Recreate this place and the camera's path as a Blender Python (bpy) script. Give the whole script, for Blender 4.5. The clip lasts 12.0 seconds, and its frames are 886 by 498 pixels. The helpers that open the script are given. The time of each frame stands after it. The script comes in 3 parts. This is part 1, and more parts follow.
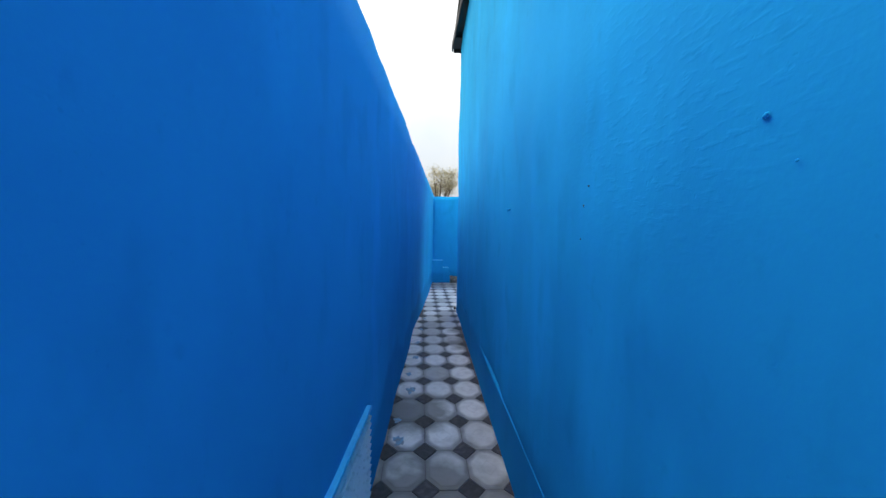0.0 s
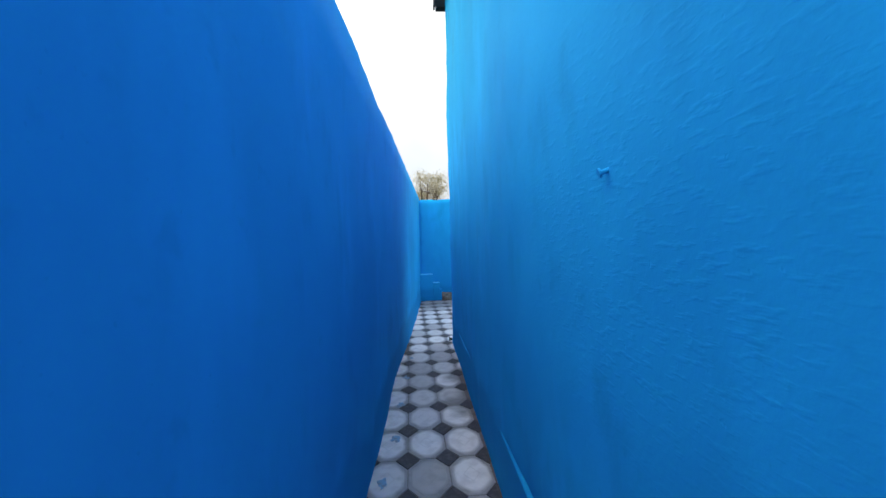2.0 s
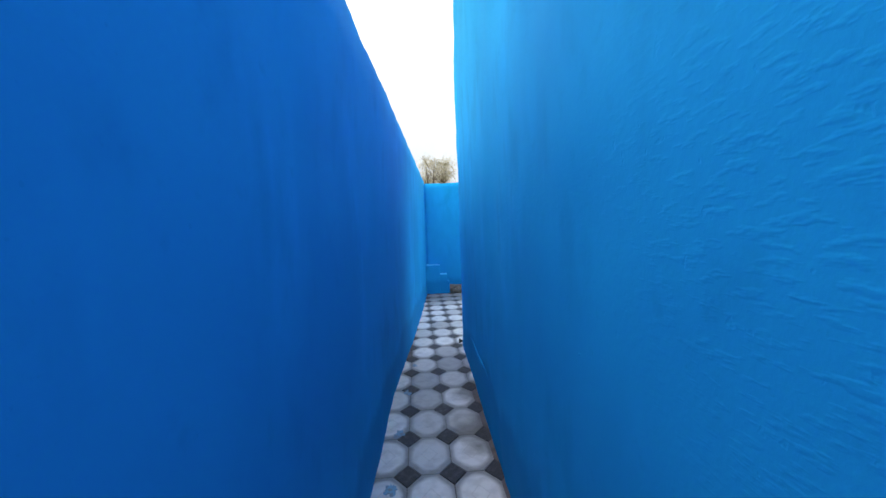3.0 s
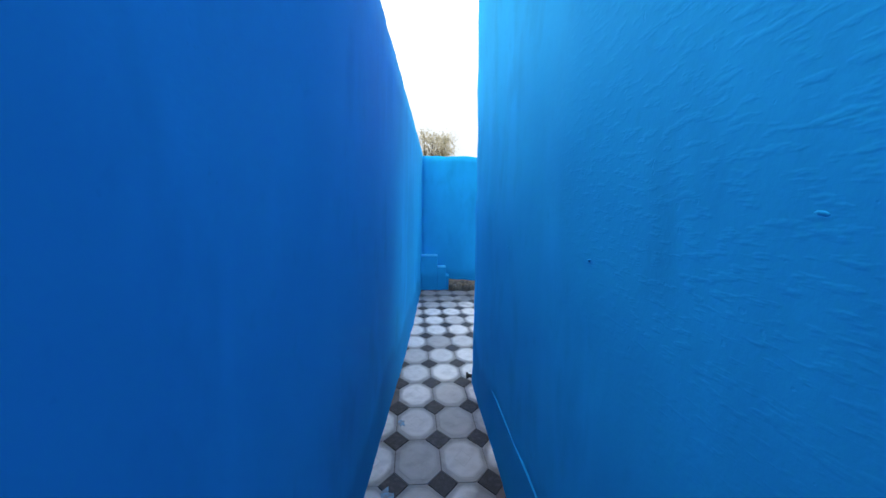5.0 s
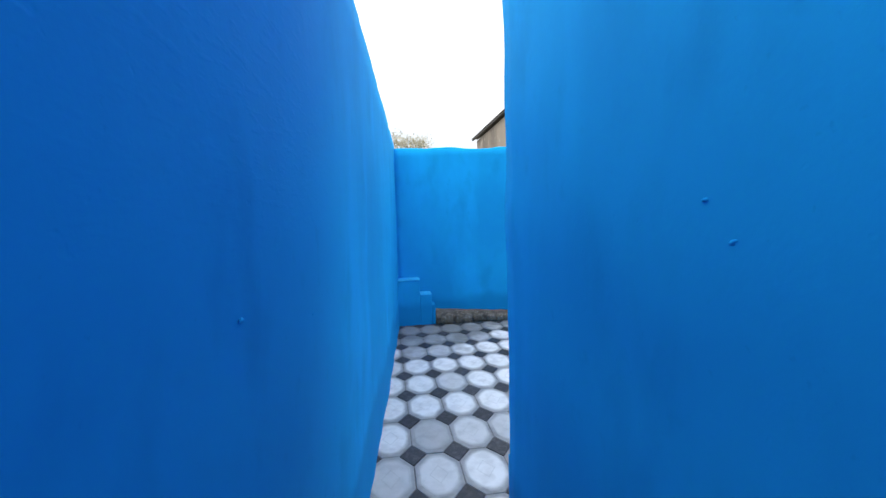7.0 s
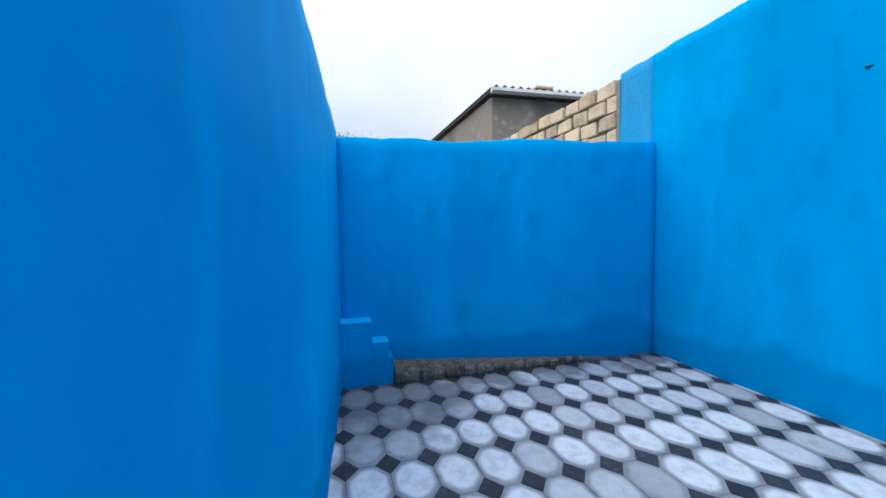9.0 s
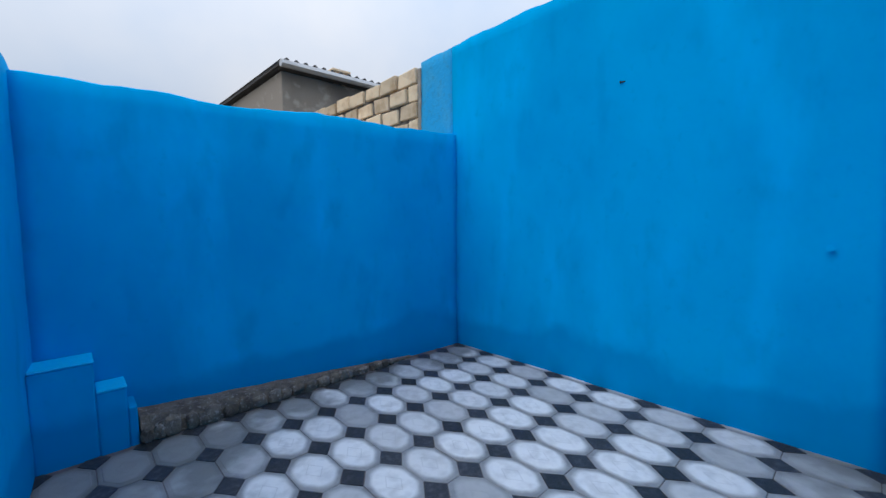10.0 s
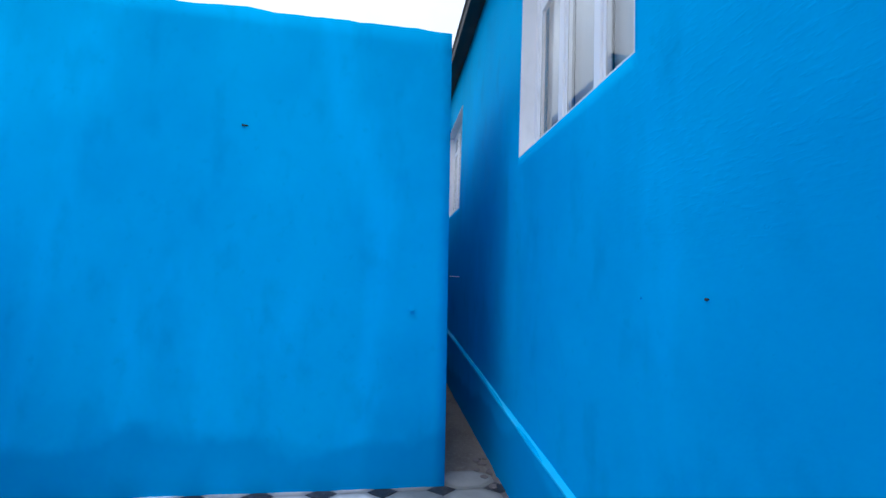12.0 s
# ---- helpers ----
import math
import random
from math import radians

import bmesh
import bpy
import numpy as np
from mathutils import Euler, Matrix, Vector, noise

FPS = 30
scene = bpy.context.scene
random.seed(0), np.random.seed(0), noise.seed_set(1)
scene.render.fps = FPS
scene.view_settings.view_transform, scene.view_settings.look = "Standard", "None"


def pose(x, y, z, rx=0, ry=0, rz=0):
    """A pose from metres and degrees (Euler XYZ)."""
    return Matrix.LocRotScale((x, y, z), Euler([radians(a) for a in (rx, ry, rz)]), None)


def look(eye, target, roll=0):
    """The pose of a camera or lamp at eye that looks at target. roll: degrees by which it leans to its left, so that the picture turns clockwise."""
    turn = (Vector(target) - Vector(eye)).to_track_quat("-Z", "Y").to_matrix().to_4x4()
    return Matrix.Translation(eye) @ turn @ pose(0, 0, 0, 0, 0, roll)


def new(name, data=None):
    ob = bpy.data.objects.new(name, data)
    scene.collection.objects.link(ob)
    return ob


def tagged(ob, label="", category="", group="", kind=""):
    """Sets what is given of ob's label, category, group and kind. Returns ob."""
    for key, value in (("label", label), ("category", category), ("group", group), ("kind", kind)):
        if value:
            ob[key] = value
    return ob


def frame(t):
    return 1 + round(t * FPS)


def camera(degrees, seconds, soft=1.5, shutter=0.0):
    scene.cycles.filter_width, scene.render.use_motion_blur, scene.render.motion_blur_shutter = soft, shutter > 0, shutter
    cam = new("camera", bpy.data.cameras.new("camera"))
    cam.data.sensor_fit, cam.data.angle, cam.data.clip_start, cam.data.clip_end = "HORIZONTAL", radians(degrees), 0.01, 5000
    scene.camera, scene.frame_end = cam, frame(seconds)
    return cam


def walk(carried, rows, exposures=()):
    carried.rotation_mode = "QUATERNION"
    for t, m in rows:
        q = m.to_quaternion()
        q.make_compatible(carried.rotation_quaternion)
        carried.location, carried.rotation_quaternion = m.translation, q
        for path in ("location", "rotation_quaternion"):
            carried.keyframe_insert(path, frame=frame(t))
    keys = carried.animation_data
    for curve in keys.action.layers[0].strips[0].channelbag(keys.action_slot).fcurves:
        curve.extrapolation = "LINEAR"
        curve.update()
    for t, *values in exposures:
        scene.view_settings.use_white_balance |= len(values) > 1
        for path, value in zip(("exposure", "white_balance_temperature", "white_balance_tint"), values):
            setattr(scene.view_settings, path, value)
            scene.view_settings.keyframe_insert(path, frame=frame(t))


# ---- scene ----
cam = camera(95.7, 12.0)
PATH = [
    (0, (0.296, -2.357, 1.537), (0.405, -0.363, 1.43), 0.7),
    (0.5, (0.302, -1.887, 1.535), (0.389, 0.108, 1.421), 0.8),
    (1, (0.319, -1.535, 1.509), (0.433, 0.459, 1.401), 0.3),
    (1.5, (0.304, -1.113, 1.521), (0.444, 0.879, 1.404), -0.5),
    (2, (0.395, -0.687, 1.512), (0.557, 1.306, 1.45), -1.6),
    (2.5, (0.44, -0.291, 1.451), (0.607, 1.699, 1.355), -1.9),
    (3, (0.451, 0.115, 1.477), (0.575, 2.108, 1.36), -2.1),
    (5, (0.429, 1.65, 1.504), (0.588, 3.632, 1.293), 0.6),
    (5.5, (0.427, 2.094, 1.486), (0.666, 4.066, 1.254), 0.6),
    (6, (0.454, 2.576, 1.478), (0.74, 4.543, 1.261), -0.2),
    (6.5, (0.492, 3.028, 1.469), (0.788, 4.996, 1.279), -0.6),
    (7, (0.509, 3.425, 1.446), (0.777, 5.4, 1.29), -1.7),
    (8.8, (0.619, 4.76, 1.472), (0.989, 6.724, 1.383), -1.6),
    (9, (0.581, 4.953, 1.52), (1.105, 6.88, 1.407), -0.9),
    (9.5, (0.696, 5.273, 1.514), (1.611, 7.049, 1.419), -0.6),
    (10, (0.825, 5.481, 1.5), (2.193, 6.932, 1.343), -0.6),
    (10.5, (0.911, 5.789, 1.475), (2.654, 6.727, 1.187), -0.4),
    (11, (1.035, 5.917, 1.458), (2.955, 6.426, 1.229), 0.9),
    (11.5, (1.115, 5.892, 1.496), (3.112, 6.006, 1.517), 2.0),
    (12, (1.141, 5.872, 1.52), (3.112, 5.571, 1.669), 2.3),
]
EXPO = [(0, 1.08, 7150, 7), (3, 1.25, 7150, 7), (7.0, 1.3, 7000, 7), (8.0, 1.05, 6500, 8), (9.0, 0.78, 6200, 8), (10.0, 0.37, 6150, 8),
        (10.5, 0.43, 6150, 8), (11.0, 0.78, 6100, 8), (12.0, 0.66, 6000, 8)]
walk(cam, [(t, look(eye, target, roll)) for t, eye, target, roll in PATH], EXPO)


# ---- light ----
SUN_EL, SUN_AZ = radians(58), radians(-65)


def build_light():
    w = bpy.data.worlds.new("sky")
    scene.world = w
    w.use_nodes = True
    nt = w.node_tree
    nt.nodes.clear()
    n, l = nt.nodes.new, nt.links.new
    sky = n("ShaderNodeTexSky")
    sky.sky_type, sky.sun_disc = "NISHITA", False
    sky.sun_elevation, sky.sun_rotation = SUN_EL, SUN_AZ
    gain = n("ShaderNodeVectorMath")
    gain.operation = "SCALE"
    gain.inputs["Scale"].default_value = 0.12
    l(sky.outputs[0], gain.inputs[0])
    tc = n("ShaderNodeTexCoord")
    nz = n("ShaderNodeTexNoise")
    nz.inputs["Scale"].default_value, nz.inputs["Detail"].default_value = 2.2, 5
    l(tc.outputs["Generated"], nz.inputs["Vector"])
    rp = n("ShaderNodeValToRGB")
    rp.color_ramp.elements[0].position, rp.color_ramp.elements[0].color = 0.3, (0.7, 0.8, 0.97, 1)
    rp.color_ramp.elements[1].position, rp.color_ramp.elements[1].color = 0.65, (0.97, 0.965, 1.0, 1)
    l(nz.outputs["Fac"], rp.inputs[0])
    mx = n("ShaderNodeMix")
    mx.data_type = "RGBA"
    mx.inputs["Factor"].default_value = 0.9
    l(gain.outputs[0], mx.inputs["A"])
    l(rp.outputs[0], mx.inputs["B"])
    bg = n("ShaderNodeBackground")
    # an overcast sky: dim at the horizon, brightest overhead
    sp, up, rise, dome = n("ShaderNodeSeparateXYZ"), n("ShaderNodeMath"), n("ShaderNodeMath"), n("ShaderNodeMath")
    up.operation, rise.operation, dome.operation = "MAXIMUM", "MULTIPLY_ADD", "MULTIPLY"
    l(tc.outputs["Generated"], sp.inputs[0])
    l(sp.outputs["Z"], up.inputs[0])
    up.inputs[1].default_value = 0.0
    l(up.outputs[0], rise.inputs[0])
    rise.inputs[1].default_value, rise.inputs[2].default_value = 0.7, 0.3
    l(rise.outputs[0], dome.inputs[0])
    dome.inputs[1].default_value = 1.3
    l(dome.outputs[0], bg.inputs["Strength"])
    l(mx.outputs["Result"], bg.inputs[0])
    out = n("ShaderNodeOutputWorld")
    l(bg.outputs[0], out.inputs[0])
    sun = bpy.data.lights.new("sun", "SUN")
    sun.energy, sun.angle, sun.color = 0.65, radians(45), (1, 0.98, 0.96)
    d = Vector((math.sin(SUN_AZ) * math.cos(SUN_EL), math.cos(SUN_AZ) * math.cos(SUN_EL), math.sin(SUN_EL)))
    new("sun", sun).matrix_world = look(d * 40, (0, 0, 0))


build_light()


# ---- materials ----
def mat(name, base, rough=0.7, metal=0.0, spots=(), bump=0.0, bscale=40.0, fine=0.0, fscale=300.0, rnd=0.0, alpha=None):
    """A procedural surface. spots: (scale, low, high, colour, amount, stretch in z) layers of stain."""
    m = bpy.data.materials.new(name)
    m.use_nodes = True
    nt = m.node_tree
    n, l = nt.nodes.new, nt.links.new
    b = nt.nodes["Principled BSDF"]
    b.inputs["Roughness"].default_value, b.inputs["Metallic"].default_value = rough, metal
    geo = n("ShaderNodeNewGeometry")
    col = n("ShaderNodeRGB")
    col.outputs[0].default_value = (*base, 1)
    cur = col.outputs[0]
    for k, (sc, lo, hi, c, amt, stretch) in enumerate(spots):
        mp = n("ShaderNodeMapping")
        mp.inputs["Scale"].default_value = (1, 1, stretch)
        mp.inputs["Location"].default_value = (k * 3.7, k * 1.3, 0)
        l(geo.outputs["Position"], mp.inputs[0])
        z = n("ShaderNodeTexNoise")
        z.inputs["Scale"].default_value, z.inputs["Detail"].default_value = sc, 5
        l(mp.outputs[0], z.inputs["Vector"])
        r = n("ShaderNodeMapRange")
        r.interpolation_type = "SMOOTHSTEP"
        r.inputs["From Min"].default_value, r.inputs["From Max"].default_value, r.inputs["To Max"].default_value = lo, hi, amt
        l(z.outputs["Fac"], r.inputs[0])
        mx = n("ShaderNodeMix")
        mx.data_type = "RGBA"
        mx.inputs["B"].default_value = (*c, 1)
        l(r.outputs[0], mx.inputs["Factor"])
        l(cur, mx.inputs["A"])
        cur = mx.outputs["Result"]
    if rnd:
        oi = n("ShaderNodeObjectInfo")
        r = n("ShaderNodeMapRange")
        r.inputs["To Min"].default_value, r.inputs["To Max"].default_value = 1 - rnd, 1 + rnd
        l(oi.outputs["Random"], r.inputs[0])
        vm = n("ShaderNodeVectorMath")
        vm.operation = "SCALE"
        l(cur, vm.inputs[0])
        l(r.outputs[0], vm.inputs["Scale"])
        cur = vm.outputs[0]
    l(cur, b.inputs["Base Color"])
    last = None
    for sc, st, dist in ((bscale, bump, 0.02), (fscale, fine, 0.004)):
        if st:
            z = n("ShaderNodeTexNoise")
            z.inputs["Scale"].default_value, z.inputs["Detail"].default_value = sc, 4
            l(geo.outputs["Position"], z.inputs["Vector"])
            bp = n("ShaderNodeBump")
            bp.inputs["Strength"].default_value, bp.inputs["Distance"].default_value = st, dist
            l(z.outputs["Fac"], bp.inputs["Height"])
            if last:
                l(last, bp.inputs["Normal"])
            last = bp.outputs[0]
    if last:
        l(last, b.inputs["Normal"])
    return m


BLUE = mat("blue_limewash", (0.0, 0.40, 0.775), 0.8,
           spots=[(0.8, 0.38, 0.7, (0.0, 0.32, 0.67), 0.8, 0.8), (1.9, 0.5, 0.72, (0.0, 0.46, 0.89), 0.7, 0.3),
                  (4.5, 0.52, 0.76, (0.0, 0.27, 0.57), 0.4, 0.5), (13, 0.6, 0.78, (0.0, 0.29, 0.6), 0.3, 0.9), (70, 0.66, 0.76, (0.0, 0.28, 0.6), 0.3, 1)],
           bump=0.10, bscale=5, fine=0.12, fscale=60)


def trowel_marks(m):
    """Patches of short trowel ripples and pits in the plaster."""
    nt = m.node_tree
    n, l = nt.nodes.new, nt.links.new
    b = nt.nodes["Principled BSDF"]
    b.inputs["Specular IOR Level"].default_value = 0.06
    geo = n("ShaderNodeNewGeometry")
    mp = n("ShaderNodeMapping")
    mp.inputs["Scale"].default_value, mp.inputs["Rotation"].default_value = (1, 1, 3.2), (0.25, 0.1, 0)
    l(geo.outputs["Position"], mp.inputs[0])
    heights = []
    for src, sc, lo, hi in ((mp.outputs[0], 19, 0.5, 0.72), (geo.outputs["Position"], 0.9, 0.52, 0.66), (geo.outputs["Position"], 30, 0.7, 0.78)):
        z, r = n("ShaderNodeTexNoise"), n("ShaderNodeMapRange")
        z.inputs["Scale"].default_value, z.inputs["Detail"].default_value = sc, 2
        r.interpolation_type = "SMOOTHSTEP"
        r.inputs["From Min"].default_value, r.inputs["From Max"].default_value = lo, hi
        l(src, z.inputs["Vector"])
        l(z.outputs["Fac"], r.inputs[0])
        heights.append(r.outputs[0])
    # where the plasterer left the coat rough: on the house side of the alley
    rough = None
    for at, rad in (((0.87, 2.3, 1.75), 0.95), ((0.86, 0.3, 1.55), 0.9), ((0.84, -1.4, 2.0), 0.7), ((0.3, 4.3, 1.9), 0.6), ((2.2, 4.9, 2.2), 0.8)):
        dist, near = n("ShaderNodeVectorMath"), n("ShaderNodeMapRange")
        dist.operation, near.interpolation_type = "DISTANCE", "SMOOTHSTEP"
        dist.inputs[1].default_value = at
        l(geo.outputs["Position"], dist.inputs[0])
        near.inputs["From Min"].default_value, near.inputs["From Max"].default_value = rad, rad * 0.3
        l(dist.outputs["Value"], near.inputs[0])
        if rough:
            top = n("ShaderNodeMath")
            top.operation = "MAXIMUM"
            l(rough, top.inputs[0])
            l(near.outputs[0], top.inputs[1])
            rough = top.outputs[0]
        else:
            rough = near.outputs[0]
    mask = n("ShaderNodeMath")
    mask.operation = "MULTIPLY_ADD"
    l(rough, mask.inputs[0])
    mask.inputs[1].default_value = 0.9
    fleck = n("ShaderNodeMath")
    fleck.operation = "MULTIPLY"
    l(heights[1], fleck.inputs[0])
    fleck.inputs[1].default_value = 0.22
    l(fleck.outputs[0], mask.inputs[2])
    heights[1] = mask.outputs[0]
    mul, sub, bp = n("ShaderNodeMath"), n("ShaderNodeMath"), n("ShaderNodeBump")
    mul.operation, sub.operation = "MULTIPLY", "SUBTRACT"
    l(heights[0], mul.inputs[0])
    l(heights[1], mul.inputs[1])
    l(mul.outputs[0], sub.inputs[0])
    l(heights[2], sub.inputs[1])
    bp.inputs["Strength"].default_value, bp.inputs["Distance"].default_value = 0.12, 0.006
    l(sub.outputs[0], bp.inputs["Height"])
    l(b.inputs["Normal"].links[0].from_socket, bp.inputs["Normal"])
    l(bp.outputs[0], b.inputs["Normal"])


def tide_mark(m):
    """The ragged edge of rising damp along the foot of the walls."""
    nt = m.node_tree
    n, l = nt.nodes.new, nt.links.new
    b = nt.nodes["Principled BSDF"]
    geo, sp, z = n("ShaderNodeNewGeometry"), n("ShaderNodeSeparateXYZ"), n("ShaderNodeTexNoise")
    z.inputs["Scale"].default_value, z.inputs["Detail"].default_value = 1.1, 6
    edge, r, mx = n("ShaderNodeMath"), n("ShaderNodeMapRange"), n("ShaderNodeMix")
    edge.operation = "MULTIPLY_ADD"
    l(geo.outputs["Position"], sp.inputs[0])
    l(geo.outputs["Position"], z.inputs["Vector"])
    l(z.outputs["Fac"], edge.inputs[0])
    edge.inputs[1].default_value = -0.75
    l(sp.outputs["Z"], edge.inputs[2])
    r.interpolation_type = "SMOOTHSTEP"
    for key, v in (("From Min", 0.06), ("From Max", -0.08), ("To Min", 0.0), ("To Max", 0.65)):
        r.inputs[key].default_value = v
    l(edge.outputs[0], r.inputs[0])
    mx.data_type = "RGBA"
    mx.inputs["B"].default_value = (0.0, 0.25, 0.56, 1)
    l(r.outputs[0], mx.inputs["Factor"])
    l(b.inputs["Base Color"].links[0].from_socket, mx.inputs["A"])
    l(mx.outputs["Result"], b.inputs["Base Color"])


trowel_marks(BLUE)
tide_mark(BLUE)
BLUE_THIN = mat("blue_first_coat", (0.015, 0.37, 0.72), 0.9, spots=[(5, 0.45, 0.7, (0.05, 0.39, 0.66), 0.6, 0.6), (22, 0.5, 0.7, (0.03, 0.27, 0.5), 0.5, 1)], bump=0.4, bscale=22, fine=0.4, fscale=90)
# brighter blue: real paint on the rail, stands in for skylight on step tops
BLUE_LIGHT = mat("blue_bright_and_skylit", (0.02, 0.56, 0.95), 0.5, spots=[(6, 0.45, 0.7, (0.01, 0.5, 0.85), 0.6, 1)], fine=0.3, fscale=120)
DARK_STONE = mat("charcoal_inset", (0.022, 0.024, 0.03), 0.55, spots=[(25, 0.45, 0.7, (0.09, 0.09, 0.1), 0.5, 1), (120, 0.5, 0.7, (0.05, 0.05, 0.055), 0.6, 1)], fine=0.4, fscale=200, rnd=0.35)
GROUT = mat("grey_grout", (0.16, 0.14, 0.145), 0.9, spots=[(8, 0.4, 0.7, (0.08, 0.075, 0.07), 0.7, 1)], fine=0.6, fscale=150)
CONCRETE = mat("brown_concrete", (0.17, 0.15, 0.135), 0.9, spots=[(3, 0.4, 0.7, (0.1, 0.085, 0.075), 0.7, 1), (30, 0.5, 0.7, (0.24, 0.22, 0.2), 0.5, 1)], bump=0.4, bscale=30, fine=0.5)
RUBBLE = mat("rubble_stone", (0.2, 0.165, 0.13), 0.95, spots=[(12, 0.42, 0.65, (0.09, 0.075, 0.065), 0.8, 1), (45, 0.55, 0.7, (0.42, 0.39, 0.36), 0.6, 1)], bump=0.8, bscale=50, fine=0.6, rnd=0.35)
LIMESTONE = mat("limestone_block", (0.8, 0.62, 0.41), 0.9, spots=[(5, 0.45, 0.7, (0.52, 0.34, 0.18), 0.7, 1), (30, 0.5, 0.7, (0.72, 0.62, 0.48), 0.5, 1)], bump=0.5, bscale=30, fine=0.5, rnd=0.25)
MORTAR = mat("dark_mortar", (0.08, 0.065, 0.055), 0.95, spots=[(14, 0.4, 0.65, (0.26, 0.24, 0.21), 0.6, 1)], bump=0.6, bscale=40)
RENDER_GREY = mat("grey_render", (0.3, 0.265, 0.225), 0.92, spots=[(0.8, 0.42, 0.62, (0.16, 0.14, 0.125), 0.8, 0.6), (4, 0.55, 0.72, (0.5, 0.46, 0.4), 0.6, 1)], bump=0.3, bscale=20)
ROOF = mat("weathered_roof_sheet", (0.13, 0.125, 0.12), 0.8, spots=[(3, 0.45, 0.7, (0.07, 0.065, 0.06), 0.7, 1)], bump=0.2, bscale=30)
GUTTER = mat("galvanised_gutter", (0.55, 0.56, 0.57), 0.4, 0.6, spots=[(4, 0.45, 0.7, (0.35, 0.35, 0.35), 0.6, 1)])
FASCIA = mat("dark_eave", (0.035, 0.033, 0.033), 0.7, spots=[(5, 0.45, 0.7, (0.07, 0.06, 0.055), 0.6, 1)])
PVC = mat("white_pvc", (0.83, 0.83, 0.86), 0.35, spots=[(9, 0.5, 0.75, (0.68, 0.68, 0.69), 0.4, 0.5)])
SILVER = mat("grey_slat", (0.75, 0.78, 0.83), 0.5, 0.0, spots=[(18, 0.5, 0.7, (0.4, 0.45, 0.5), 0.6, 1)], fine=0.3)
BLACK = mat("black_rubber", (0.01, 0.01, 0.01), 0.5)
RUST = mat("rusty_iron", (0.06, 0.04, 0.035), 0.8, 0.3, spots=[(60, 0.4, 0.6, (0.02, 0.02, 0.025), 0.7, 1)])
CURTAIN = mat("white_curtain", (0.8, 0.8, 0.8), 0.9, spots=[(3, 0.45, 0.7, (0.6, 0.6, 0.6), 0.5, 0.1)])
# shade of the unlit interior, put into a dark base colour
ROOM = mat("room_shade", (0.12, 0.11, 0.1), 0.9, spots=[(2, 0.4, 0.7, (0.07, 0.06, 0.06), 0.6, 1)])
BARK = mat("bark", (0.13, 0.1, 0.075), 0.95, spots=[(20, 0.45, 0.65, (0.06, 0.045, 0.035), 0.8, 0.3)], bump=0.6, bscale=40)
LEAF = mat("pale_leaf", (0.3, 0.28, 0.17), 0.7, spots=[(3, 0.4, 0.6, (0.62, 0.58, 0.47), 0.9, 1), (14, 0.5, 0.7, (0.12, 0.13, 0.06), 0.6, 1)])
GROUND = mat("dry_soil", (0.2, 0.17, 0.13), 0.95, spots=[(0.4, 0.4, 0.7, (0.12, 0.1, 0.075), 0.7, 1), (9, 0.45, 0.7, (0.27, 0.24, 0.19), 0.5, 1)], bump=0.5, bscale=12)


